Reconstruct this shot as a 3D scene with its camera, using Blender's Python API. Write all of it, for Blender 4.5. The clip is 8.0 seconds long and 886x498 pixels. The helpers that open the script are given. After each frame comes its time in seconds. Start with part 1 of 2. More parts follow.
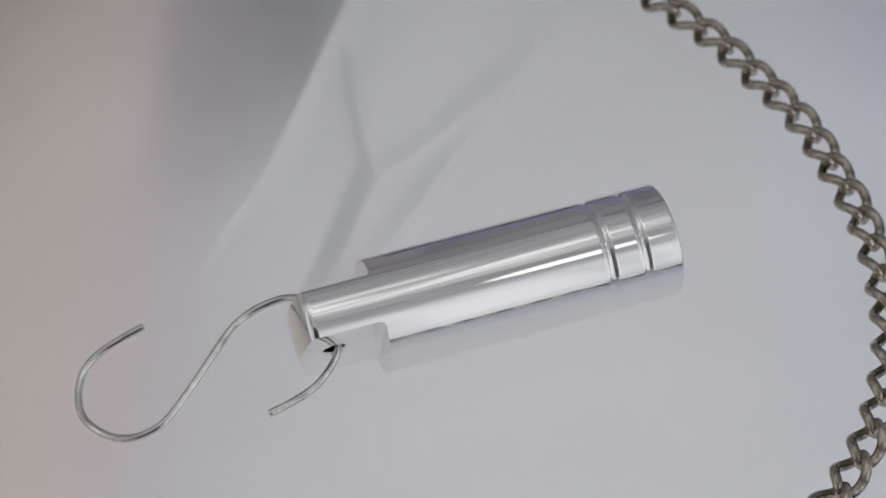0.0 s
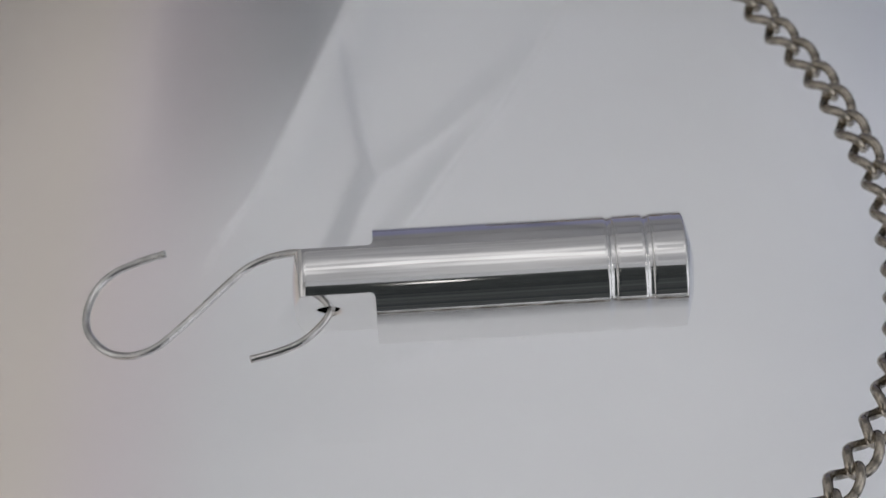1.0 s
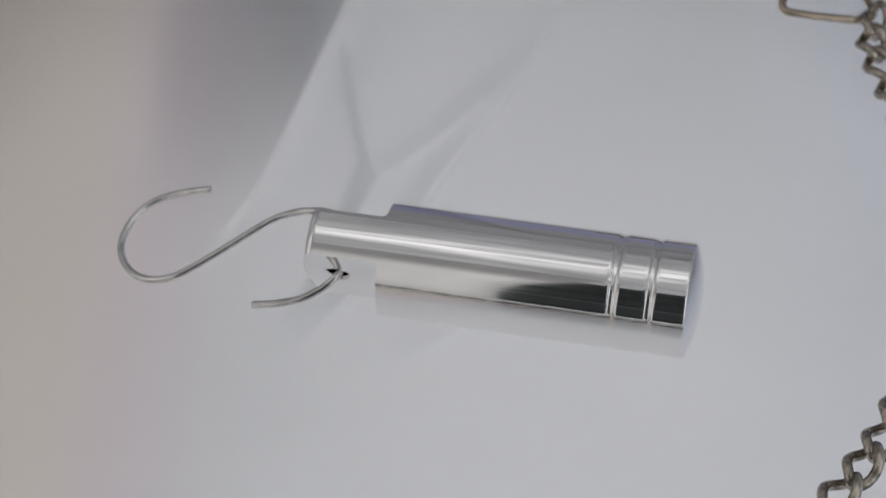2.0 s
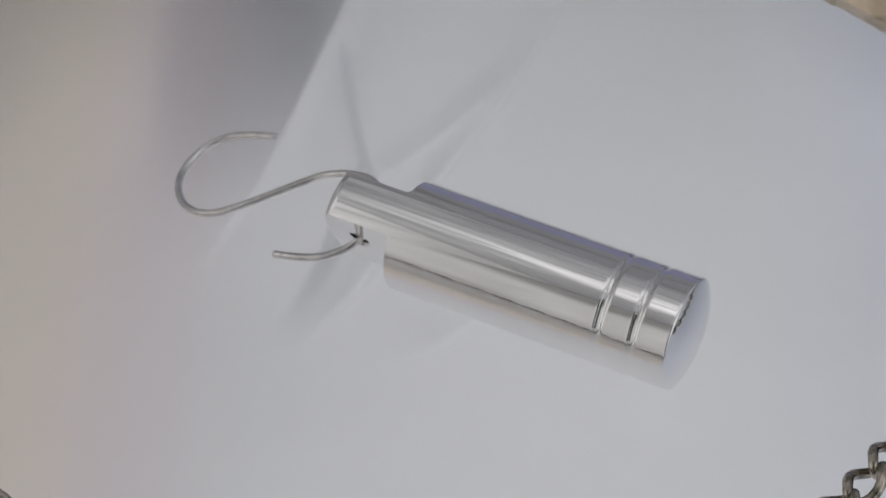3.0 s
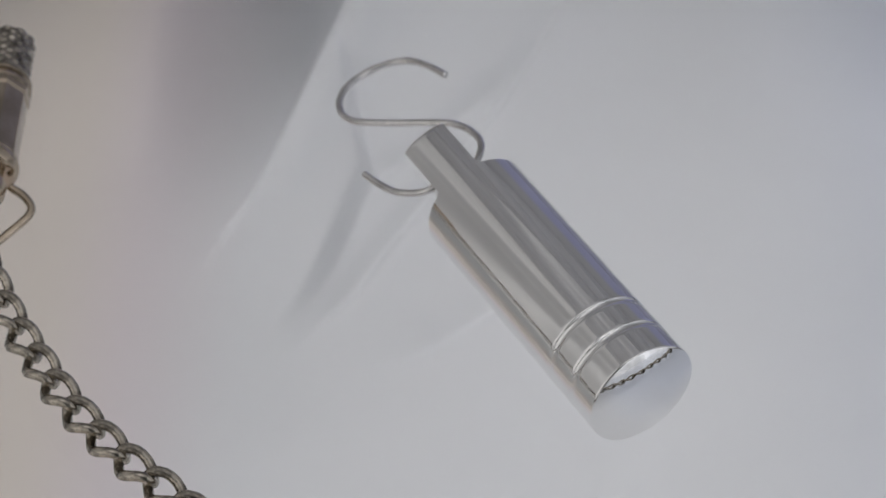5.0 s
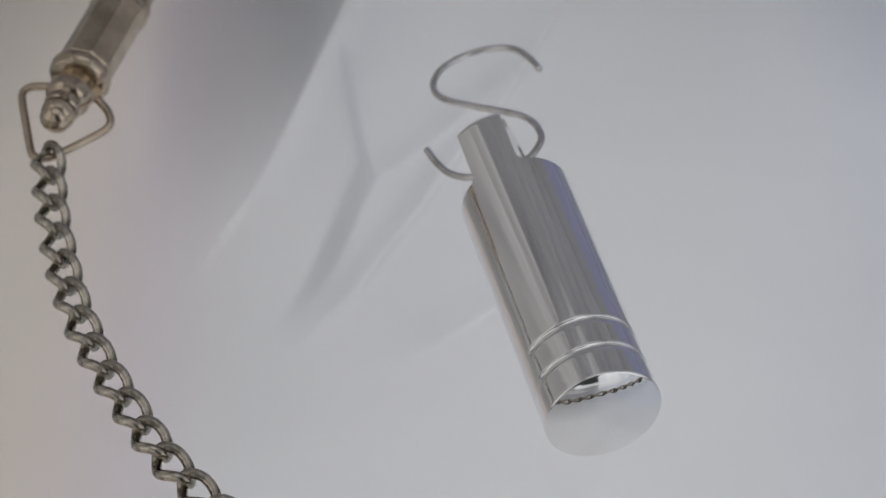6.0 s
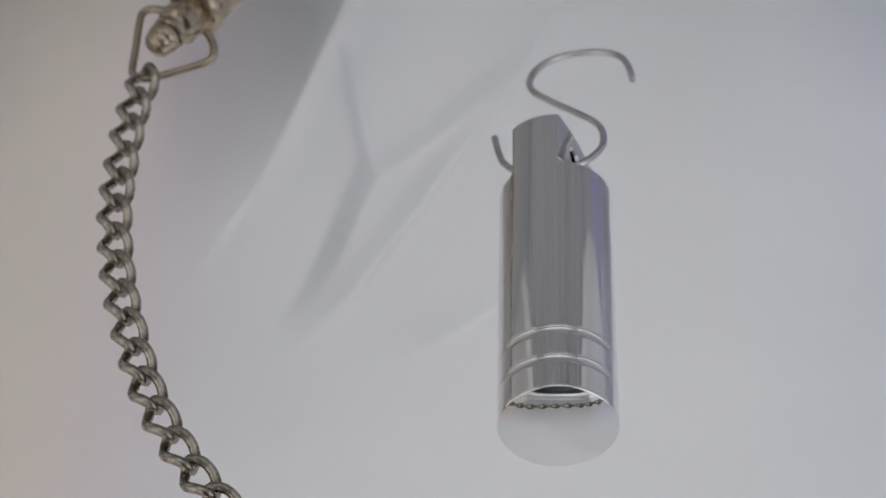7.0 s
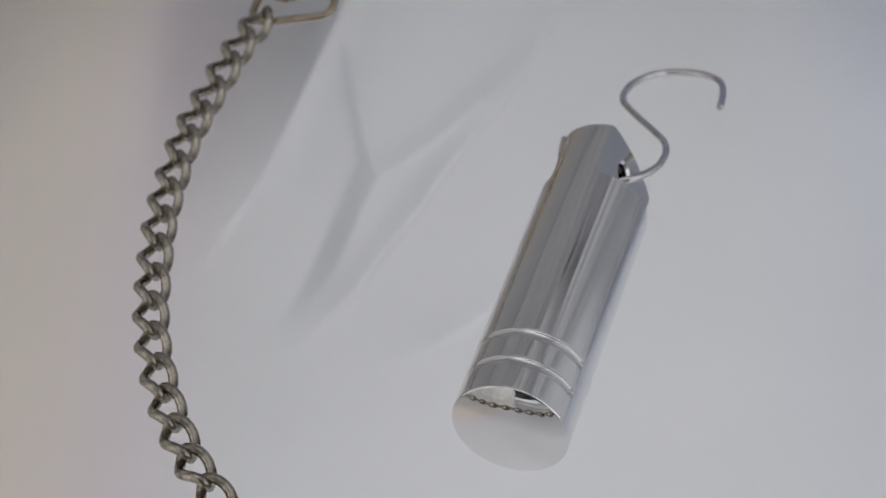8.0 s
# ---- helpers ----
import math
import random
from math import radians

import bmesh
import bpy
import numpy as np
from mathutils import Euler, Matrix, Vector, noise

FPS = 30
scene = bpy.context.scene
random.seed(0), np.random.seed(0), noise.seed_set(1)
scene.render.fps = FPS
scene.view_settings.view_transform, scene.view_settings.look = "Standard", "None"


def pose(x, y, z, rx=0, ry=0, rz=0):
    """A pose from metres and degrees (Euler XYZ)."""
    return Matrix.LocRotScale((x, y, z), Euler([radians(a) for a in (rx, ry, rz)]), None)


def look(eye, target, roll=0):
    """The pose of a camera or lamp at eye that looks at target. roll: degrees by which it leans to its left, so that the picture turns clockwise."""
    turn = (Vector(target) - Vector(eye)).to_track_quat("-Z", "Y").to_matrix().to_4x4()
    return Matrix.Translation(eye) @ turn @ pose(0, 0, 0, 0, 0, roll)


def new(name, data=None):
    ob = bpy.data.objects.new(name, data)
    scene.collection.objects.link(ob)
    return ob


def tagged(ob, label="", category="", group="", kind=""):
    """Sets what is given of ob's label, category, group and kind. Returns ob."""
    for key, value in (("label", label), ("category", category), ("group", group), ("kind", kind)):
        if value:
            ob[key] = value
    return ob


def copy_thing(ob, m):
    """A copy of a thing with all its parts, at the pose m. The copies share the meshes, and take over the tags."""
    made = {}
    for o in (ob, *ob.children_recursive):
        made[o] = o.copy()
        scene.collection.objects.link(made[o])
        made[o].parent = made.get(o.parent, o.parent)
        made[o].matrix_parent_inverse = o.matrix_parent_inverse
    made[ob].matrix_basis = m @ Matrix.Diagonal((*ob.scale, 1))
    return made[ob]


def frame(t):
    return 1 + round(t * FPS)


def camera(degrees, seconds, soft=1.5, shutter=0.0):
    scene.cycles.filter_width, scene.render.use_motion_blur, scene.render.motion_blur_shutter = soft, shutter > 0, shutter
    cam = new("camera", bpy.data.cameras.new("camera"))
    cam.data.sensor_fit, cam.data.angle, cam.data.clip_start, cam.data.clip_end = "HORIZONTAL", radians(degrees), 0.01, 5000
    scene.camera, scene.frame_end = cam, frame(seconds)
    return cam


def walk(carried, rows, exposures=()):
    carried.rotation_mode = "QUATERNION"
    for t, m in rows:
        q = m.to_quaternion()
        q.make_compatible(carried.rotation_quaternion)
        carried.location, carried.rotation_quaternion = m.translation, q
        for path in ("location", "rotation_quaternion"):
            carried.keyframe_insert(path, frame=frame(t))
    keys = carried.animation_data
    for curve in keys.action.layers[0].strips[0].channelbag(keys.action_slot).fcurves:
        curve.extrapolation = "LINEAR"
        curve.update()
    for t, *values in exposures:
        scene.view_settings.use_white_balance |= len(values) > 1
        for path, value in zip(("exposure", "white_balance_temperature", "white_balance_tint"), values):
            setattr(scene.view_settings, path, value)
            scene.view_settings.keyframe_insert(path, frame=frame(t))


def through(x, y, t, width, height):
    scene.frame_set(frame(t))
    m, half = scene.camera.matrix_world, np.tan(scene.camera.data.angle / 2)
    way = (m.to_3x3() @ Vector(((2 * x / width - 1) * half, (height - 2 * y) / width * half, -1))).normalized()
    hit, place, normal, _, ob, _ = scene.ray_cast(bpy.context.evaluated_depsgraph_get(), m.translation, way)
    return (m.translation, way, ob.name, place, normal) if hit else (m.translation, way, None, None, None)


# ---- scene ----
cam = camera(19.98, 8.0)
EYE, AIM = (0.0, -0.24272, 0.25982), (-0.01116, 0.00945, 0.00941)
walk(cam, [(0.0, look(EYE, AIM, -2.24)), (8.0, look(EYE, AIM, -2.24))], exposures=[(0.0, 0.0), (8.0, 0.0)])

cam.data.dof.use_dof = True
cam.data.dof.focus_distance = 0.335
cam.data.dof.aperture_fstop = 34.0

MM = 0.001
SPIN = -15.759          # the turntable's degrees a second


# ---- world: a dim room round the light tent ----
world = bpy.data.worlds.new("room_world")
scene.world = world
world.use_nodes = True
world.node_tree.nodes["Background"].inputs[0].default_value = (0.75, 0.85, 1.0, 1)
world.node_tree.nodes["Background"].inputs[1].default_value = 0.02


# ---- materials ----
def material(name):
    m = bpy.data.materials.new(name)
    m.use_nodes = True
    nt = m.node_tree
    return m, nt, nt.nodes["Principled BSDF"]


def add(nt, kind, **inputs):
    n = nt.nodes.new(kind)
    for k, v in inputs.items():
        n.inputs[k.replace("_", " ")].default_value = v
    return n


def noise_ramp(nt, scale, detail, low, high, lo=0.35, hi=0.65, stretch=None):
    co = nt.nodes.new("ShaderNodeTexCoord")
    tex = add(nt, "ShaderNodeTexNoise", Scale=scale, Detail=detail)
    if stretch:
        mp = add(nt, "ShaderNodeMapping", Scale=stretch)
        nt.links.new(co.outputs["Object"], mp.inputs["Vector"])
        nt.links.new(mp.outputs["Vector"], tex.inputs["Vector"])
    else:
        nt.links.new(co.outputs["Object"], tex.inputs["Vector"])
    ramp = nt.nodes.new("ShaderNodeValToRGB")
    ramp.color_ramp.elements[0].position, ramp.color_ramp.elements[1].position = lo, hi
    ramp.color_ramp.elements[0].color, ramp.color_ramp.elements[1].color = (*low, 1), (*high, 1)
    nt.links.new(tex.outputs["Fac"], ramp.inputs["Fac"])
    return tex, ramp


def metal(name, low, high, rough_low, rough_high, scale, bump=0.0, stretch=None, deep=0.00005):
    m, nt, b = material(name)
    b.inputs["Metallic"].default_value = 1.0
    _, ramp = noise_ramp(nt, scale, 4, low, high, stretch=stretch)
    nt.links.new(ramp.outputs["Color"], b.inputs["Base Color"])
    tex, rr = noise_ramp(nt, scale * 2.7, 5, (rough_low,) * 3, (rough_high,) * 3, stretch=stretch)
    nt.links.new(rr.outputs["Color"], b.inputs["Roughness"])
    if bump:
        bp = add(nt, "ShaderNodeBump", Strength=bump, Distance=deep)
        nt.links.new(tex.outputs["Fac"], bp.inputs["Height"])
        nt.links.new(bp.outputs["Normal"], b.inputs["Normal"])
    return m


CHROME = metal("polished_chrome", (0.84, 0.835, 0.83), (0.91, 0.905, 0.90), 0.035, 0.085, 95, 0.16, (0.14, 1, 1))
WIRE = metal("bright_steel_wire", (0.62, 0.61, 0.595), (0.82, 0.81, 0.80), 0.06, 0.15, 420, 0.5, None, 0.00014)
NICKEL = metal("dark_nickel_chain", (0.145, 0.13, 0.11), (0.58, 0.525, 0.445), 0.05, 0.11, 620, 0.45, None, 0.00016)
BRASSY = metal("worn_nickel_fitting", (0.38, 0.315, 0.24), (0.55, 0.46, 0.36), 0.09, 0.17, 250, 0.12)


def cloth_material(name, colour, emit=None, strength=0.0, through=0.0, tint_bands=()):
    m, nt, b = material(name)
    b.inputs["Roughness"].default_value = 0.85
    b.inputs["Specular IOR Level"].default_value = 0.2
    _, ramp = noise_ramp(nt, 14, 3, tuple(c * 0.96 for c in colour), colour)
    nt.links.new(ramp.outputs["Color"], b.inputs["Base Color"])
    co = nt.nodes.new("ShaderNodeTexCoord")
    fine = add(nt, "ShaderNodeTexNoise", Scale=45, Detail=3)
    nt.links.new(co.outputs["Object"], fine.inputs["Vector"])
    bp = add(nt, "ShaderNodeBump", Strength=0.12, Distance=0.002)
    nt.links.new(fine.outputs["Fac"], bp.inputs["Height"])
    nt.links.new(bp.outputs["Normal"], b.inputs["Normal"])
    if emit:
        b.inputs["Emission Color"].default_value = (*emit, 1)
        b.inputs["Emission Strength"].default_value = strength
    if tint_bands:        # tints by position, partly painting light and shade into the cloth
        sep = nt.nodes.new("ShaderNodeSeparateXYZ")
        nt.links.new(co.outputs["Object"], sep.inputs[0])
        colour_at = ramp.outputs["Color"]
        for axis, start, end, tint in tint_bands:
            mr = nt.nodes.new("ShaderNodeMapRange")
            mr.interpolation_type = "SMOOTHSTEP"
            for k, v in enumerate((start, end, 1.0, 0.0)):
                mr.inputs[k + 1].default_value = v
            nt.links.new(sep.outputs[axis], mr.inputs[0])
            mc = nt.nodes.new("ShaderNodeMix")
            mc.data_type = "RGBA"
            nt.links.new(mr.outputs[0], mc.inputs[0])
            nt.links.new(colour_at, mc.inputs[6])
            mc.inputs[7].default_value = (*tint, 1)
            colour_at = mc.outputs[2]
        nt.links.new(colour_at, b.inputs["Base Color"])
    if through:     # thin cloth that lets light from below shine through
        tr = nt.nodes.new("ShaderNodeBsdfTranslucent")
        nt.links.new((colour_at if tint_bands else ramp.outputs["Color"]), tr.inputs["Color"])
        nt.links.new(bp.outputs["Normal"], tr.inputs["Normal"])
        mix = nt.nodes.new("ShaderNodeMixShader")
        mix.inputs[0].default_value = through
        nt.links.new(b.outputs[0], mix.inputs[1])
        nt.links.new(tr.outputs[0], mix.inputs[2])
        nt.links.new(mix.outputs[0], nt.nodes["Material Output"].inputs["Surface"])
    return m


# Tints paint in bluish light at right and back, shade up the rear.
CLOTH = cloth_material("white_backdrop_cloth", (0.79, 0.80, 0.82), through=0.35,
                       tint_bands=(("X", 0.11, 0.03, (0.72, 0.755, 0.84)), ("Y", 0.30, 0.22, (0.68, 0.69, 0.92)), ("X", -0.074, -0.046, (0.80, 0.735, 0.755)), ("X", -0.088, -0.066, (0.81, 0.745, 0.685)),
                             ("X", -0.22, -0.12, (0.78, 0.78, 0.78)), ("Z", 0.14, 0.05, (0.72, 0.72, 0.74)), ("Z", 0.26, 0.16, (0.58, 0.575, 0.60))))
BACK = cloth_material("bluish_white_tent_cloth", (0.62, 0.62, 0.64))


def softbox_material(name, base, glow, y_full, y_end, strength, dim, strip=False, streak_low=0.78):
    """A diffuser as if lit from behind, the falloff painted into its emission: its glow dies away to the back or, as a
    strip, to both sides of x and y, or of a height.
    """
    m, nt, b = material(name)
    b.inputs["Base Color"].default_value = (*base, 1)
    b.inputs["Roughness"].default_value = 0.85
    b.inputs["Emission Color"].default_value = (*glow, 1)
    co = nt.nodes.new("ShaderNodeTexCoord")
    sep = nt.nodes.new("ShaderNodeSeparateXYZ")
    nt.links.new(co.outputs["Object"], sep.inputs[0])

    def fade(source, start, end, low):
        mr = nt.nodes.new("ShaderNodeMapRange")
        mr.interpolation_type = "SMOOTHSTEP"
        for k, v in enumerate((start, end, 1.0, low)):
            mr.inputs[k + 1].default_value = v
        nt.links.new(source, mr.inputs[0])
        return mr.outputs[0]

    def maths(kind, a, value=None, other=None):
        n = nt.nodes.new("ShaderNodeMath")
        n.operation = kind
        nt.links.new(a, n.inputs[0])
        if other is not None:
            nt.links.new(other, n.inputs[1])
        elif value is not None:
            n.inputs[1].default_value = value
        return n.outputs[0]

    if strip == "Z":
        up = maths("ABSOLUTE", maths("SUBTRACT", sep.outputs["Z"], 0.14))
        glow_at = fade(up, y_full, y_end, dim)
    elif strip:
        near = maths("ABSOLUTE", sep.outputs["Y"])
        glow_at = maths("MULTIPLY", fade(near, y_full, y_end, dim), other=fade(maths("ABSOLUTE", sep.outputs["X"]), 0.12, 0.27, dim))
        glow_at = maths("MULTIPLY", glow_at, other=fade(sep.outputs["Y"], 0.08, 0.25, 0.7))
        core_at = maths("MULTIPLY", fade(near, 0.006, 0.05, 0.0), other=fade(maths("ABSOLUTE", sep.outputs["X"]), 0.10, 0.16, 0.0))
        glow_at = maths("ADD", glow_at, other=maths("MULTIPLY", core_at, 0.3))      # a brighter core painted into the glow, with no tube behind
    else:
        glow_at = fade(sep.outputs["Y"], y_full, y_end, dim)
    # light and dark streaks painted into the glow by noise, as of creased fabric
    _, streak = noise_ramp(nt, 16, 3, (streak_low,) * 3, (2.02 - streak_low,) * 3, 0.38, 0.60, stretch=(1, 1, 0.12))
    glow_at = maths("MULTIPLY", glow_at, other=streak.outputs["Color"])
    nt.links.new(maths("MULTIPLY", glow_at, strength), b.inputs["Emission Strength"])
    return m


LINT = cloth_material("white_lint", (0.9, 0.9, 0.9), through=0.85)
PANEL = cloth_material("light_table_panel", (0.8, 0.8, 0.8), (0.985, 0.97, 0.972), 1.45)
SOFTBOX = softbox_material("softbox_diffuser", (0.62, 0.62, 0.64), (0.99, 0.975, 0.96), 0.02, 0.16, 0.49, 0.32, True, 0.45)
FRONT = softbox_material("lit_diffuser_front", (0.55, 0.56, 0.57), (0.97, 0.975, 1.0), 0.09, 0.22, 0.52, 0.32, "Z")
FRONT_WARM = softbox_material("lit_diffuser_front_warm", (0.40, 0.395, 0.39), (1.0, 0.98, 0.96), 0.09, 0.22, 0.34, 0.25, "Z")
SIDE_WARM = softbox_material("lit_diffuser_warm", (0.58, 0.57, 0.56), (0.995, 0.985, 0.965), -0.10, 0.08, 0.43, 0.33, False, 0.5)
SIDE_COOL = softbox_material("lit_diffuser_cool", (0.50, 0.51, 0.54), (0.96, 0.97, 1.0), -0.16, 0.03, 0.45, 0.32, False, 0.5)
DARK, nt, b = material("dark_room_paint")
_, ramp = noise_ramp(nt, 6, 3, (0.15, 0.165, 0.165), (0.46, 0.49, 0.49), stretch=(0.4, 0.4, 4.0))
nt.links.new(ramp.outputs["Color"], b.inputs["Base Color"])
b.inputs["Roughness"].default_value = 0.8

ACRYLIC, nt, b = material("clear_acrylic")
b.inputs["Base Color"].default_value = (1, 1, 1, 1)
b.inputs["Transmission Weight"].default_value = 1.0
b.inputs["Roughness"].default_value = 0.0
b.inputs["IOR"].default_value = 1.25


# ---- building helpers ----
def mesh_of(name, verts, faces, mat, smooth=True, angle=None):
    me = bpy.data.meshes.new(name)
    me.from_pydata([tuple(v) for v in verts], [], faces)
    bm = bmesh.new()
    bm.from_mesh(me)
    bmesh.ops.recalc_face_normals(bm, faces=bm.faces)
    bm.to_mesh(me)
    bm.free()
    me.materials.append(mat)
    for p in me.polygons:
        p.use_smooth = smooth
    if angle:
        me.set_sharp_from_angle(angle=radians(angle))
    return me


def part(name, me, parent, label="", m=None):
    ob = new(name, me)
    if parent:
        ob.parent = parent
    if m is not None:
        ob.matrix_basis = m
    return tagged(ob, label) if label else ob


def box(name, lo, hi, mat, **tags):
    x0, y0, z0 = lo
    x1, y1, z1 = hi
    v = [(x, y, z) for x in (x0, x1) for y in (y0, y1) for z in (z0, z1)]
    f = [(0, 1, 3, 2), (4, 6, 7, 5), (0, 4, 5, 1), (2, 3, 7, 6), (0, 2, 6, 4), (1, 5, 7, 3)]
    return tagged(new(name, mesh_of(name, v, f, mat, False)), **tags)


def lathe(name, profile, mat, n=96, angle=28):
    """Turns (x, r) pairs round the x axis; r = 0 closes an end."""
    v, f, rings = [], [], []
    for x, r in profile:
        if r == 0:
            rings.append([len(v)])
            v.append((x, 0, 0))
        else:
            rings.append(list(range(len(v), len(v) + n)))
            v += [(x, r * math.cos(2 * math.pi * k / n), r * math.sin(2 * math.pi * k / n)) for k in range(n)]
    for a, b2 in zip(rings, rings[1:]):
        for k in range(n):
            q = (k + 1) % n
            if len(a) == 1:
                f.append((a[0], b2[k], b2[q]))
            elif len(b2) == 1:
                f.append((a[k], b2[0], a[q]))
            else:
                f.append((a[k], b2[k], b2[q], a[q]))
    return mesh_of(name, v, f, mat, True, angle)


def spline(points, steps=8, closed=False):
    """A smooth curve through the points."""
    p = [Vector(q) for q in points]
    n = len(p)
    out = []
    for i in range(n if closed else n - 1):
        if closed:
            a, b2, c, d = p[i - 1], p[i], p[(i + 1) % n], p[(i + 2) % n]
        else:
            a, b2, c, d = p[max(i - 1, 0)], p[i], p[i + 1], p[min(i + 2, n - 1)]
        for s in range(steps):
            t = s / steps
            out.append(0.5 * (2 * b2 + (c - a) * t + (2 * a - 5 * b2 + 4 * c - d) * t * t + (3 * b2 - a - 3 * c + d) * t ** 3))
    if not closed:
        out.append(p[-1])
    return out


def tube(name, path, r, mat, sides=14, closed=False):
    """A round wire along the path, with softly rounded ends."""
    n = len(path)
    v, f = [], []
    tan = [((path[(i + 1) % n] - path[i - 1]) if closed else (path[min(i + 1, n - 1)] - path[max(i - 1, 0)])).normalized() for i in range(n)]
    side = tan[0].orthogonal().normalized()
    frames = []
    for t in tan:
        side = (side - t * side.dot(t)).normalized()
        frames.append((side.copy(), t.cross(side)))
    if closed:      # share the twist that is left over
        a, b2 = frames[-1]
        s0 = (a - tan[0] * a.dot(tan[0])).normalized()
        off = math.atan2(s0.cross(frames[0][0]).dot(tan[0]), s0.dot(frames[0][0]))
    rings = []
    radii = [r] * n
    centres = list(path)
    if not closed:
        centres = [path[0]] + centres + [path[-1]]
        tan = [tan[0]] + tan + [tan[-1]]
        frames = [frames[0]] + frames + [frames[-1]]
        radii = [r * 0.8] + radii + [r * 0.8]
        centres[1] = path[0] + tan[0] * r * 0.2
        centres[-2] = path[-1] - tan[-1] * r * 0.2
    for i, c in enumerate(centres):
        a, b2 = frames[i]
        turn = off * i / n if closed else 0
        rings.append(len(v))
        for k in range(sides):
            w = 2 * math.pi * k / sides + turn
            v.append(c + radii[i] * (math.cos(w) * a + math.sin(w) * b2))
    m = len(rings)
    for i in range(m if closed else m - 1):
        a, b2 = rings[i], rings[(i + 1) % m]
        for k in range(sides):
            q = (k + 1) % sides
            f.append((a + k, a + q, b2 + q, b2 + k))
    if not closed:
        f.append(tuple(range(sides)))
        f.append(tuple(rings[-1] + k for k in range(sides)))
    return mesh_of(name, v, f, mat, True, 50)


# ---- the light tent and the dark room round it ----
def drape(name, corner, along, up, mat, waves, seed, deep=1.0, **tags):
    """A hanging sheet of fabric with soft upright folds; along and up are its edges."""
    c, a, u = Vector(corner), Vector(along), Vector(up)
    n = a.cross(u).normalized()
    nu, nv = 90, 24
    v = []
    for j in range(nv + 1):
        for i in range(nu + 1):
            x, y = i / nu, j / nv
            off = 0.014 * deep * noise.noise((x * waves, y * 1.2, seed)) + 0.007 * deep * noise.noise((x * waves * 2.6, y * 2.0, seed + 5))
            v.append(c + a * x + u * y + n * off)
    w = nu + 1
    f = [(j * w + i, j * w + i + 1, (j + 1) * w + i + 1, (j + 1) * w + i) for j in range(nv) for i in range(nu)]
    ob = new(name, mesh_of(name, v, f, mat))
    mod = ob.modifiers.new("thickness", "SOLIDIFY")
    mod.thickness = 0.001
    return tagged(ob, kind="structure", **tags)


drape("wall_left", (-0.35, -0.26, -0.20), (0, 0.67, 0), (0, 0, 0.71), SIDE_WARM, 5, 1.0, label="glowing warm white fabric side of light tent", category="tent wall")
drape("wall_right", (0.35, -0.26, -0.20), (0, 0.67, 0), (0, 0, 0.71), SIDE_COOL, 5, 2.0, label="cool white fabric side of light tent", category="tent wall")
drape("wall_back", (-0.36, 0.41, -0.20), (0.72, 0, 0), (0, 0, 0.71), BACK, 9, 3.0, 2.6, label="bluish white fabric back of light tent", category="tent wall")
drape("ceiling", (-0.36, -0.27, 0.50), (0.72, 0, 0), (0, 0.69, 0), SOFTBOX, 9, 4.0, label="white diffuser roof of light tent with glow painted in over its front", category="ceiling")
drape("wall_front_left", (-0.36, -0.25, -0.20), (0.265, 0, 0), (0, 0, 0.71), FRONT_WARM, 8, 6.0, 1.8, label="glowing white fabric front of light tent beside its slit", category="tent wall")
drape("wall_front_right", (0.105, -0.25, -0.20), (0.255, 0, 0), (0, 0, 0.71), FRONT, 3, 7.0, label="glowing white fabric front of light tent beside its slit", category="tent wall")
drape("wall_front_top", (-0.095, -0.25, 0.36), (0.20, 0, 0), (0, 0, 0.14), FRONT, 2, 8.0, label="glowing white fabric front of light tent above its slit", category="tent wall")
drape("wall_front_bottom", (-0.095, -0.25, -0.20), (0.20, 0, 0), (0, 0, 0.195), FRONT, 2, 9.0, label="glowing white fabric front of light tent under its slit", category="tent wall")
box("floor", (-0.50, -0.80, -0.22), (0.50, 0.45, -0.20), DARK, label="dark tabletop under the light tent", category="floor", kind="structure")
box("wall_room_front", (-0.47, -0.77, -0.20), (0.47, -0.75, 0.62), DARK, label="dark curtain of the unlit room", category="wall", kind="structure")
box("wall_room_left", (-0.47, -0.75, -0.20), (-0.45, -0.27, 0.60), DARK, label="dark curtain of the unlit room", category="wall", kind="structure")
box("wall_room_right", (0.45, -0.75, -0.20), (0.47, -0.27, 0.60), DARK, label="dark curtain of the unlit room", category="wall", kind="structure")
box("ceiling_room", (-0.47, -0.75, 0.60), (0.47, -0.27, 0.62), DARK, label="dark ceiling of the unlit room", category="ceiling", kind="structure")
box("light_panel", (-0.078, -0.14, -0.172), (0.096, 0.172, -0.157), PANEL, label="glowing white light panel under the translucent cloth", category="light panel", kind="structure")


# ---- the round studio lamps, mirrored in the metal ----
def lamp(place, r, glow):
    base = new("studio_lamp")
    face = [(0, 0), (0.02 * r, 0.5 * r), (0.1 * r, 0.9 * r), (0.16 * r, r), (0.3 * r, r), (0.3 * r, 0)]
    part("diffuser", lathe("diffuser", [(x * MM, q * MM) for x, q in face], glow, 40), base, "glowing round white diffuser")
    shell = [(0.24 * r, 0), (0.24 * r, 1.04 * r), (0.4 * r, 1.08 * r), (0.7 * r, 0.8 * r), (1.0 * r, 0.4 * r), (1.4 * r, 0.34 * r), (1.4 * r, 0)]
    part("reflector", lathe("reflector", [(x * MM, q * MM) for x, q in shell], DARK, 40), base, "dark bell-shaped reflector")
    away = Vector(place) - Vector((0, 0, 0.01))
    base.matrix_basis = Matrix.Translation(place) @ away.to_track_quat("X", "Z").to_matrix().to_4x4()
    return tagged(base, "small round studio lamp aimed at the turntable", "lamp", "lamps round the turntable")


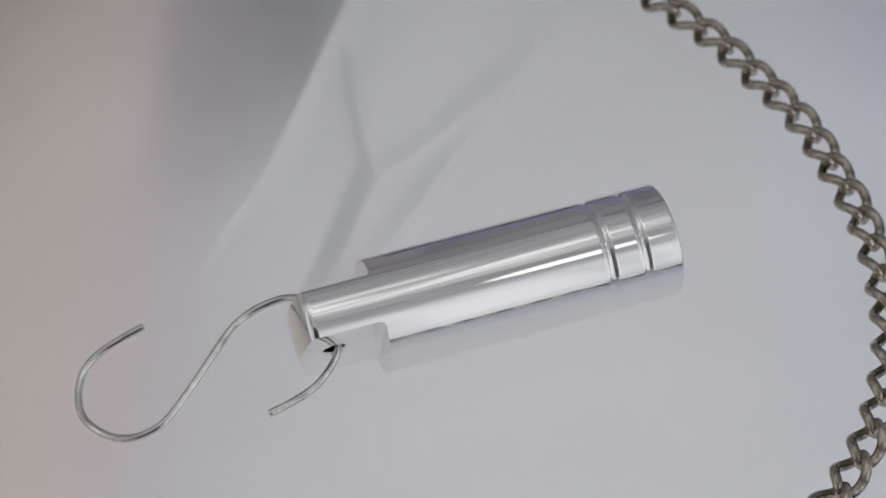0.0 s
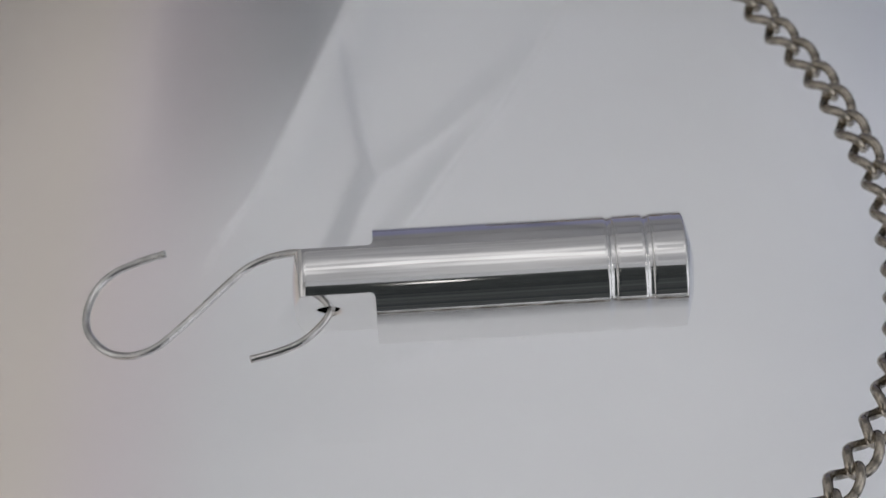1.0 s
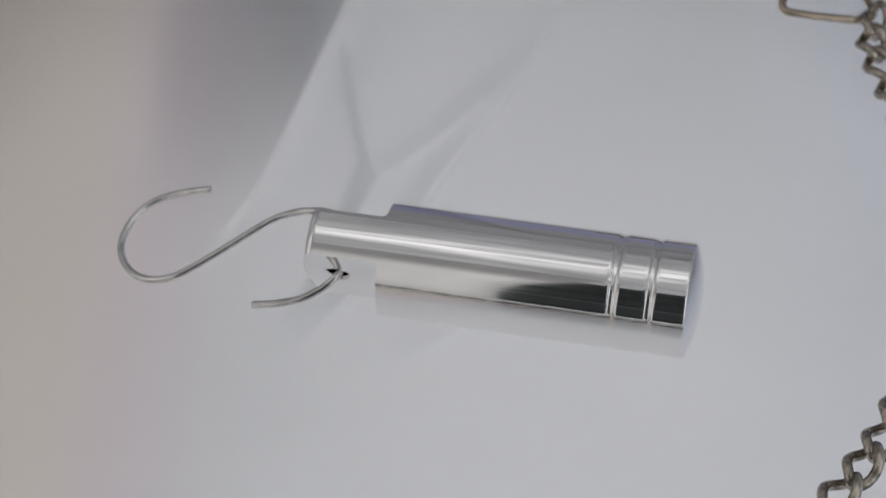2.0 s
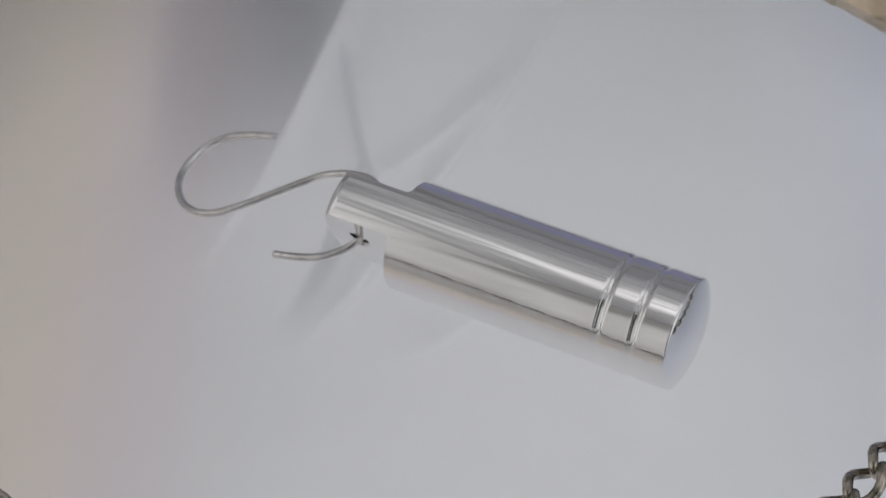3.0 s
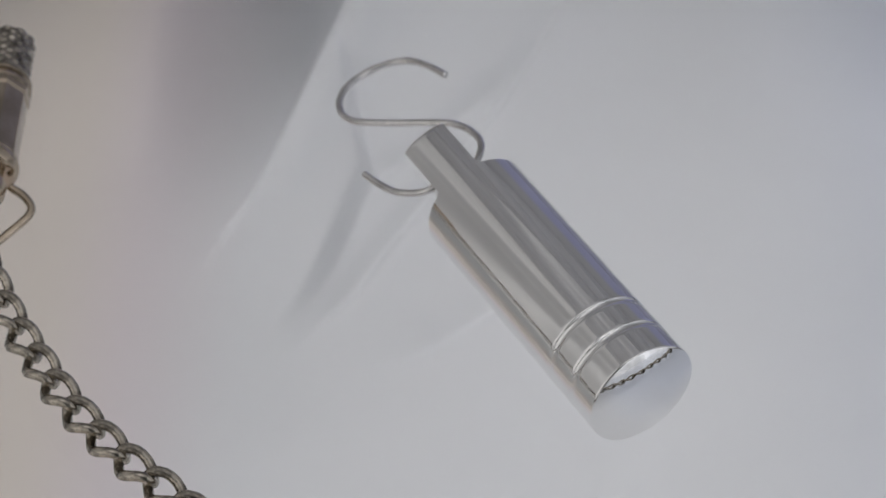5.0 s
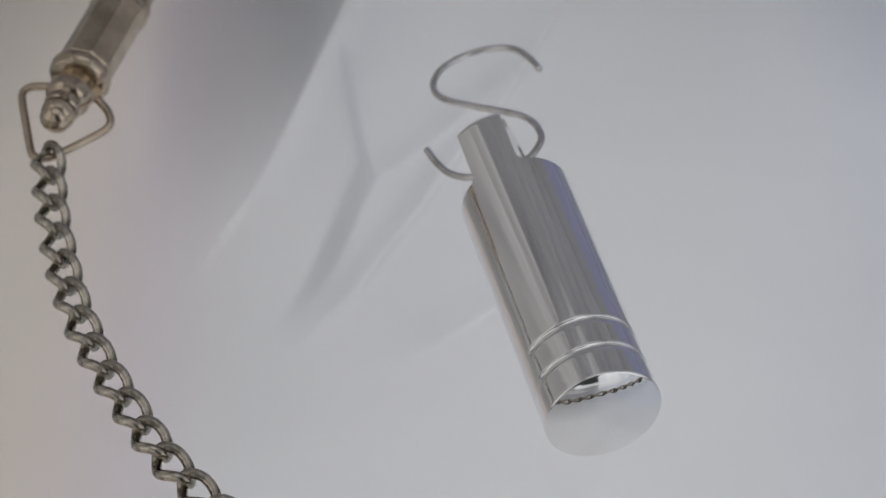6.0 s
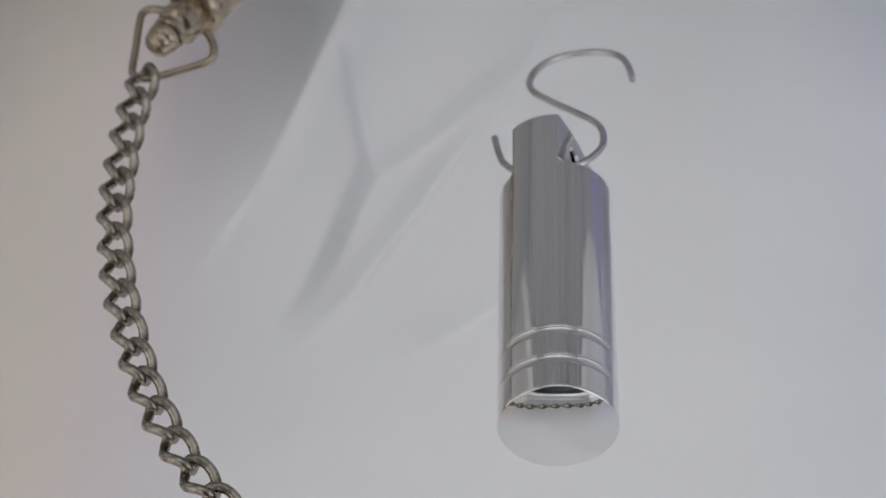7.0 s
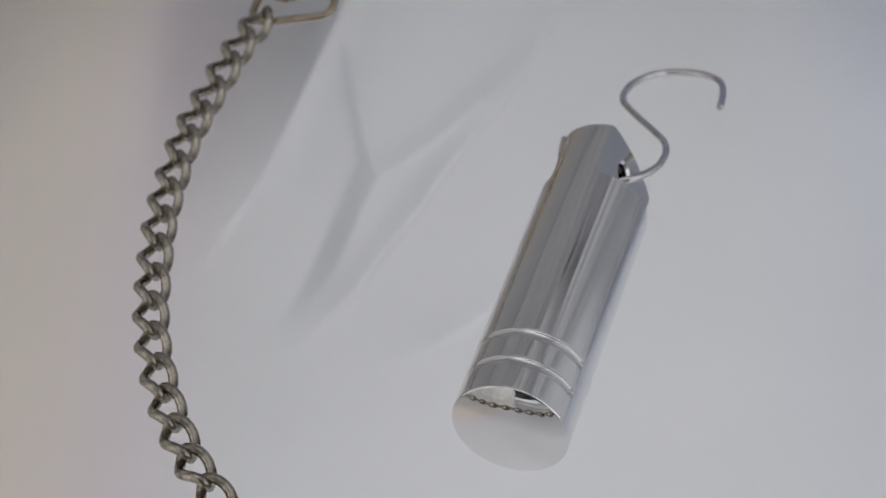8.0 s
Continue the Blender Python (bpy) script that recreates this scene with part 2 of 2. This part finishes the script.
LAMP = cloth_material("glowing_lamp_diffuser", (0.8, 0.8, 0.8), (1.0, 0.97, 0.92), 1.1)
lamp((0.275, -0.045, 0.375), 30, LAMP)
lamp((0.205, -0.190, 0.385), 30, LAMP)
lamp((0.015, -0.264, 0.318), 11, LAMP)


# ---- the backdrop cloth with its folds ----
def step(t):
    t = min(max(t, 0.0), 1.0)
    return t * t * (3 - 2 * t)


def to_line(x, y, line):
    """Signed distance to a polyline (left of its way is positive) and the share of the way along it."""
    best, share, n = 1e9, 0, len(line) - 1
    for i in range(n):
        (ax, ay), (bx, by) = line[i], line[i + 1]
        dx, dy = bx - ax, by - ay
        t = min(max(((x - ax) * dx + (y - ay) * dy) / (dx * dx + dy * dy), 0), 1)
        px, py = x - ax - t * dx, y - ay - t * dy
        d = math.hypot(px, py)
        if d < abs(best):
            best, share = math.copysign(d, dx * py - dy * px), (i + t) / n
    return best, share


EDGE = ((-36, 140), (-34.5, 130), (-32.5, 118), (-30.7, 109), (-28.5, 100.2), (-31, 90.7), (-33.2, 82), (-35, 75.4), (-37.2, 69.7), (-39.4, 65), (-44, 57))
FOLDS = (   # soft valleys: polyline in mm, depth in mm, width in mm
    (((1, 134), (-9, 120.2), (-17.3, 110), (-23.6, 104.4), (-29, 100)), 2.4, 2.4),
    (((12, 160), (2.1, 134.3), (-5.6, 117.7), (-13, 105), (-19, 93), (-25, 82.5), (-30.7, 71), (-35.3, 62.8), (-40, 53)), 3.4, 2.3),
    (((7, 78), (-4.4, 66.6), (-12.3, 59.8), (-25, 50)), 3.4, 3.6),
)
SEAM = ((-20, 220), (-32.4, 165), (-35.6, 150.6), (-39.9, 132.4), (-43.6, 119), (-47.1, 106.3), (-50.6, 95.5), (-54, 84))
HOLLOW = ((-58, 220), (-58, 150), (-58, 125), (-59, 101), (-61, 75))


def cloth_height(x, y):
    h = -60.0 + (31.0 * ((-y - 95) / 110) ** 1.4 if y < -95 else 0.0)
    for line, deep, wide in FOLDS:
        d, s = to_line(x, y, line)
        fade = min(1.0, 4 * s + 0.15, 4 * (1 - s) + 0.05)
        h -= deep * fade * math.exp(-abs(d / wide) ** 1.5)
        h += 0.3 * deep * fade * math.exp(-((d - 2.2 * wide) / (1.6 * wide)) ** 2)
    # a sharp pleat, high on one side of its edge
    d, s = to_line(x, y, EDGE)
    fade = min(1.0, 5 * s, 2.5 * (1 - s))
    h += 2.5 * fade * step((1.0 - d) / 2.0) * math.exp(-(max(-d, 0.0) / 9.0) ** 2)
    h -= 1.9 * fade * step((d + 1.0) / 2.0) * math.exp(-(max(d, 0.0) / 7.0) ** 2)
    # the turned-up edge and the hollow behind it
    d, s = to_line(x, y, SEAM)
    h += 4.0 * math.exp(-((d - 6) / 6.0) ** 2) * (1 - step((s - 0.7) / 0.3))
    hollow = step(0.5 - d / 4.0) * step(0.5 + to_line(x, y, HOLLOW)[0] / 30.0)
    h -= 47.0 * step((y - 66) / 117.0) * hollow
    x, y = x / 1.1034, (y - 25.1) / 1.1034
    # the cloth falls away to the left
    h -= 20.0 * step((-60 - x) / 75.0)
    # most of all at its far left corner
    h -= 16.0 * step((-62 - x) / 45.0) * step((y - 40) / 75.0)
    # and dips at the far right
    h -= 45.0 * step((x - 34) / 70.0) * step((y - 35) / 85.0)
    h += 1.1 * noise.noise((x / 60, y / 60, 3.1)) + 0.35 * noise.noise((x / 22, y / 22, 7.7))
    if y > 190:
        h += 330.0 * (1 - math.cos(min((y - 190) / 145, 1) * math.pi / 2))
    return h


def graded(lo, hi, a, b2, coarse=5.0, fine=1.0):
    """Places from lo to hi, closer together between a and b2."""
    out = [lo]
    while out[-1] < hi - 1e-6:
        x = out[-1]
        away = max(a - x, x - b2, 0)
        out.append(min(hi, x + min(coarse, fine + 0.15 * away)))
    return out


def backdrop_cloth():
    xs = graded(-345, 345, -80, 40)
    ys = graded(-205, 395, 30, 170)
    v = [(x * MM, y * MM, cloth_height(x, y) * MM) for y in ys for x in xs]
    w = len(xs)
    f = [(j * w + i, j * w + i + 1, (j + 1) * w + i + 1, (j + 1) * w + i) for j in range(len(ys) - 1) for i in range(w - 1)]
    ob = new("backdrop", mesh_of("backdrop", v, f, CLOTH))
    return tagged(ob, "creased white cloth under the clear turntable", "backdrop cloth", kind="structure")


backdrop_cloth()


# ---- the clear turntable ----
def turntable():
    base = new("turntable")
    prof = [(-3 * MM, 0), (-3 * MM, 0.1345), (-2.6 * MM, 0.135), (-0.4 * MM, 0.135), (0, 0.1345), (0, 0)]
    disc = part("disc", lathe("disc", prof, ACRYLIC, 160), base, m=pose(0, 0, 0, 0, -90, 0))
    disc.visible_shadow = False
    return tagged(base, "clear acrylic turntable disc, slowly turning", "turntable")


# ---- the chrome weight with its drilled tongue ----
R = 8.12
ROLL = 23.6


def dome(x0, r0, height, sign, n=7):
    """Profile of a shallow dome from its rim to its middle."""
    big = (r0 * r0 + height * height) / (2 * height)
    out = []
    for k in range(n + 1):
        r = r0 * (1 - k / n)
        out.append((x0 + sign * (math.sqrt(big * big - r * r) - (big - height)), r))
    return out


def cut(ob, cutters):
    for c in cutters:
        mod = ob.modifiers.new("cut", "BOOLEAN")
        mod.operation, mod.solver, mod.object = "DIFFERENCE", "EXACT", c
    dg = bpy.context.evaluated_depsgraph_get()
    me = bpy.data.meshes.new_from_object(ob.evaluated_get(dg))
    ob.modifiers.clear()
    ob.data = me
    for c in cutters:
        bpy.data.objects.remove(c)
    return ob


def groove(x, w=0.5, deep=0.17):
    return [(x + w * math.cos(math.pi * (1 - k / 8)), R - 0.06 - deep * math.sin(math.pi * k / 8)) for k in range(9)]


def weight():
    base = new("cylinder_weight")
    left = [(a, b2) for a, b2 in reversed(dome(-53.75, R - 0.85, 1.1, -1))]
    prof = left + [(-53.62, R - 0.5), (-53.4, R - 0.22), (-53.1, R - 0.05), (-52.7, R)] + [(-52.4, R)] + [(-52.4 + 41.0 * k / 6, R) for k in range(1, 7)] + [(-11.1, R), (-10.9, R - 0.03), (-10.85, R - 0.06)] + groove(-10.3)[:5] + [(-10.3, 0)]
    body = part("body", lathe("body", [(a * MM, b2 * MM) for a, b2 in prof], CHROME, 128), base)
    cutters = []
    tip = [(-60, 12), (-60, 3.5), (-44.0, 3.5)] + [(-44.0 + 0.8 * math.sin(radians(a)), 4.3 - 0.8 * math.cos(radians(a))) for a in range(15, 91, 15)] + [(-43.2, 12)]
    for s in (1, -1):
        n = len(tip)
        v = [(x * MM, s * y * MM, z * MM) for z in (-12, 12) for x, y in tip]
        f = [tuple(range(n)), tuple(range(n, 2 * n))] + [(k, (k + 1) % n, n + (k + 1) % n, n + k) for k in range(n)]
        c = new("cutter", mesh_of("cutter", v, f, CHROME, True))
        c.matrix_world = pose(0, 0, 0, ROLL, 0, 0)
        cutters.append(c)
    hole = [(-5, 0), (-5, 3.5), (-3.4, 1.9), (-3.1, 1.6), (3.1, 1.6), (3.4, 1.9), (5, 3.5), (5, 0)]
    c = new("cutter", lathe("cutter", [(a * MM, b2 * MM) for a, b2 in hole], CHROME, 40))
    c.matrix_world = pose(0, 0, 0, ROLL, 0, 0) @ pose(-49.9 * MM, 0, 0.7 * MM, 0, 0, 90)
    cutters.append(c)
    bpy.context.view_layer.update()
    cut(body, cutters)
    mod = body.modifiers.new("edge", "BEVEL")
    mod.width, mod.segments, mod.limit_method, mod.angle_limit = 0.22 * MM, 3, "ANGLE", radians(48)
    for p in body.data.polygons:
        p.use_smooth = True
    body.data.set_sharp_from_angle(angle=radians(28))
    cap = [(-10.3, 0)] + groove(-10.3)[4:] + [(-9.7, R - 0.03), (-9.5, R), (-9.3, R), (-6.2, R), (-6.0, R), (-5.8, R - 0.03)] + groove(-5.2) + [(-4.6, R - 0.03), (-4.4, R), (-4.2, R), (-0.5, R), (-0.3, R), (-0.2, R - 0.02), (-0.1, R - 0.08), (-0.04, R - 0.17)] + [(1.42 * (1 - (1 - k / 24) ** 2.6), (R - 0.26) * (1 - k / 24)) for k in range(25)]
    part("end_cap", lathe("end_cap", [(a * MM, b2 * MM) for a, b2 in cap], CHROME, 128), base, "domed chrome end cap with two turned grooves")
    for ob in base.children:
        ob.matrix_basis = pose(0, 0, R * MM)
    return tagged(base, "polished chrome cylinder weight with drilled flat tongue", "weight"), pose(19.95 * MM, 12.31 * MM, 0, 0, 0, 19.96)


# ---- the wire hook ----
def hook():
    flat = ((-53.0, -1.3), (-56.2, -2.8), (-59.6, -5.0), (-61.3, -7.6), (-61.6, -10.9), (-60.7, -13.9), (-58.4, -16.4), (-55.5, -17.8), (-52.3, -17.8), (-49.3, -16.4), (-47.2, -13.9), (-44.9, -10.4), (-42.4, -6.3), (-40.3, -3.2), (-38.2, -1.4), (-36.0, -0.3), (-33.0, 0.4), (-30.1, -0.2), (-27.9, -1.5))
    bend = [(x, y, max(0.56, 14.35 + 0.1656 * x + 0.2670 * y)) for x, y in flat] + [(-26.3, -4.4, 8.85), (-25.45, -7.0, 8.37), (-25.4, -8.8, 7.8), (-26.2, -10.6, 6.85), (-28.1, -13.1, 5.8), (-30.9, -15.05, 5.0), (-34.4, -17.0, 4.45)]
    mid = Vector((-44, -9, 0))
    path = [(p - mid) * MM for p in spline(bend, 7)]
    ob = new("wire_hook", tube("wire_hook", path, 0.55 * MM, WIRE, 16))
    return tagged(ob, "bent bright steel wire hook through the weight's tongue", "hook"), pose(mid.x * MM, mid.y * MM, 0)


# ---- the chain ----
PITCH = 6.0


def link_mesh():
    a, b2, r = 3.6, 2.05, 0.74
    path = []
    for k in range(28):
        w = 2 * math.pi * k / 28
        c, s = math.cos(w), math.sin(w)
        x = a * math.copysign(abs(c) ** 0.9, c)
        y = b2 * s
        roll = -radians(66) * x / a
        path.append(Vector((x, y * math.cos(roll), y * math.sin(roll))) * MM)
    return tube("link", path, r * MM, NICKEL, 10, True)


def chain():
    base = new("curb_chain")
    course = ((12.3, 88.0), (15.3, 80.9), (21.9, 73.3), (29.2, 65.3), (36.0, 55.4), (42.6, 43.8), (46.4, 33.8), (49.6, 22.4), (51.3, 10.5), (50.9, -3.6), (47.9, -16.2), (43.1, -26.5), (36.1, -36.5), (28.5, -44.6), (19.3, -52.0), (9.9, -58.6), (-1.0, -64.6), (-11.9, -69.0), (-21.6, -72.2), (-30.2, -74.3))
    fine = spline([(x, y, 0) for x, y in reversed(course)], 40)
    me, run, due, k = link_mesh(), 0.0, 0.0, 0
    for p, q in zip(fine, fine[1:]):
        run += (q - p).length
        if run >= due:
            way = math.degrees(math.atan2((q - p).y, (q - p).x))
            part("link", me, base, m=pose(q.x * MM, q.y * MM, (2.2 + 0.12 * math.sin(k * 1.7)) * MM, 3 * math.sin(k * 2.3), 2 * math.sin(k * 3.1), way + 3 * math.sin(k * 1.3)))
            due += PITCH
            k += 1
    return tagged(base, "dark nickel curb chain of twisted oval links", "chain"), pose(0, 0, 0)


# ---- the barrel clasp at each end of the chain ----
def prism(name, prof, n, mat):
    """A many-sided bar along x with flat faces and narrow worn edges; prof holds (x, radius of the corners)."""
    v, f = [], []
    turns = [2 * math.pi * (k + 0.5 + e) / n for k in range(n) for e in (-0.03, 0.03)]
    m = len(turns)
    for x, r in prof:
        v += [(x * MM, r * math.cos(w) * MM, r * math.sin(w) * MM) for w in turns]
    for j in range(len(prof) - 1):
        f += [(j * m + k, j * m + (k + 1) % m, (j + 1) * m + (k + 1) % m, (j + 1) * m + k) for k in range(m)]
    f += [tuple(range(m))[::-1], tuple(range(len(v) - m, len(v)))]
    me = mesh_of(name, v, f, mat)
    me.polygons.foreach_set("use_smooth", [False] * len(me.polygons))
    return me


def knurled(name, x0, x1, r, mat):
    """A bar along x cut with crossing grooves."""
    n, rows = 72, 40
    v, f = [], []
    for j in range(rows + 1):
        x = x0 + (x1 - x0) * j / rows
        for k in range(n):
            w = 2 * math.pi * k / n
            cut = abs(math.sin(5 * w + x * 2.1)) * abs(math.sin(5 * w - x * 2.1))
            rr = (r - 0.35 + 0.4 * cut ** 0.6) * (0.9 if j in (0, rows) else 1.0)
            v.append((x * MM, rr * math.cos(w) * MM, rr * math.sin(w) * MM))
    for j in range(rows):
        f += [(j * n + k, j * n + (k + 1) % n, (j + 1) * n + (k + 1) % n, (j + 1) * n + k) for k in range(n)]
    f += [tuple(range(n))[::-1], tuple(range(len(v) - n, len(v)))]
    return mesh_of(name, v, f, mat)


def clasp():
    base = new("barrel_clasp")
    z = 5.0 * MM
    def turned(name, prof, label="", n=64):
        part(name, lathe(name, [(a * MM, b2 * MM) for a, b2 in prof], BRASSY, n), base, label, pose(0, 0, z))
    turned("tip_nut", [(0, 0), (0.08, 0.7), (0.3, 1.4), (0.7, 1.95), (1.2, 2.3), (1.7, 2.4), (1.9, 2.25), (2.1, 2.45), (2.5, 2.65), (3.5, 2.7), (3.9, 2.5), (4.0, 2.2), (4.0, 0)], "rounded nut at the clasp's tip")
    turned("neck", [(4.0, 0), (4.0, 2.6), (4.3, 2.85), (5.3, 2.9), (5.6, 2.75), (5.9, 3.15), (6.4, 3.5), (7.4, 3.6), (8.2, 3.5), (8.6, 3.1), (8.8, 2.75), (10.6, 2.75), (10.6, 0)])
    turned("collar", [(10.4, 0), (10.4, 3.6), (10.7, 4.4), (11.3, 4.85), (12.0, 4.98), (12.7, 4.85), (13.2, 4.4), (13.4, 3.9), (13.4, 0)])
    # the barrel is eight-sided, with flat faces
    part("barrel", prism("barrel", [(13.4, 4.2), (13.8, 4.45), (26.6, 4.45), (27.2, 4.7), (28.2, 4.75)], 8, BRASSY), base, "eight-sided barrel with flat faces", pose(0, 0, z))
    turned("rear_collar", [(28.2, 0), (28.2, 4.2), (28.4, 4.55), (28.9, 4.7), (29.4, 4.55), (29.6, 4.1), (30.0, 4.1), (30.2, 4.5), (30.6, 4.6), (31.0, 4.4), (31.1, 3.9), (31.1, 0)])
    part("tail", knurled("tail", 31.1, 40.6, 4.0, NICKEL), base, "dark knurled tail", pose(0, 0, z))
    ring = [(9.6, 2.9, 3.8), (9.8, 5.0, 3.5), (9.6, 7.0, 3.2), (9.0, 8.6, 3.0), (7.6, 9.1, 2.8), (5.8, 8.2, 2.5), (1.4, 5.3, 1.6), (-2.2, 2.9, 1.1), (-3.1, 1.8, 1.0), (-3.2, 0.7, 1.0), (-2.5, -0.6, 1.0), (-0.6, -2.3, 1.2), (3.6, -5.6, 1.8), (5.2, -6.6, 2.1), (6.6, -6.6, 2.5), (8.2, -5.2, 3.0), (9.2, -3.0, 3.8)]
    part("wire_bail", tube("wire_bail", spline([Vector(p) * MM for p in ring], 5), 0.64 * MM, BRASSY, 12), base, "bent wire bail holding the last link", pose(0, 0, 0, 0, 0, -4.5))
    return tagged(base, "worn nickel barrel clasp with wire bail on the chain", "clasp", "clasps of the chain")


def lint(x, y, size):
    """A tiny shred of lint on the cloth."""
    v, f = [], []
    for j in range(4):
        for k in range(8):
            w = 2 * math.pi * k / 8
            rr = size * (1.0, 0.8, 0.5, 0.15)[j] * (1 + 0.3 * noise.noise((x + k * 1.3, y, j)))
            v.append((rr * 1.5 * math.cos(w), rr * math.sin(w), size * 0.22 * j))
    f = [(j * 8 + k, j * 8 + (k + 1) % 8, (j + 1) * 8 + (k + 1) % 8, (j + 1) * 8 + k) for j in range(3) for k in range(8)]
    f += [tuple(range(8)), tuple(range(24, 32))]
    ob = new("lint_speck", mesh_of("lint_speck", [Vector(p) * MM for p in v], f, LINT))
    ob.matrix_basis = pose(x * MM, y * MM, (cloth_height(x, y) - 0.1) * MM, 0, 0, x * 40)
    return tagged(ob, "tiny white shred of lint on the cloth", "lint", "lint on the cloth")


lint(-0.3, 55.3, 0.42)
lint(-31.8, 127.7, 0.4)
disc_thing = turntable()
weight_thing, weight_at = weight()
hook_thing, hook_at = hook()
chain_thing, chain_at = chain()
clasp_thing = clasp()
clasp_at = pose(-35.2 * MM, -74.6 * MM, 0, 0, 0, 169.4)
other_at = pose(8.2 * MM, 90.1 * MM, 0, 0, 0, 182.5)
other_thing = copy_thing(clasp_thing, other_at)
for child in other_thing.children:      # its barrel lies turned by half a face
    if child.name.startswith("barrel"):
        child.matrix_basis = pose(0, 0, 5.0 * MM, 22.5)


def motions():
    times = [0.25 * k for k in range(33)]
    for ob, at in ((disc_thing, pose(0, 0, 0)), (weight_thing, weight_at), (hook_thing, hook_at), (chain_thing, chain_at), (clasp_thing, clasp_at), (other_thing, other_at)):
        walk(ob, [(t, pose(0, 0, 0, 0, 0, SPIN * t) @ at) for t in times])


motions()
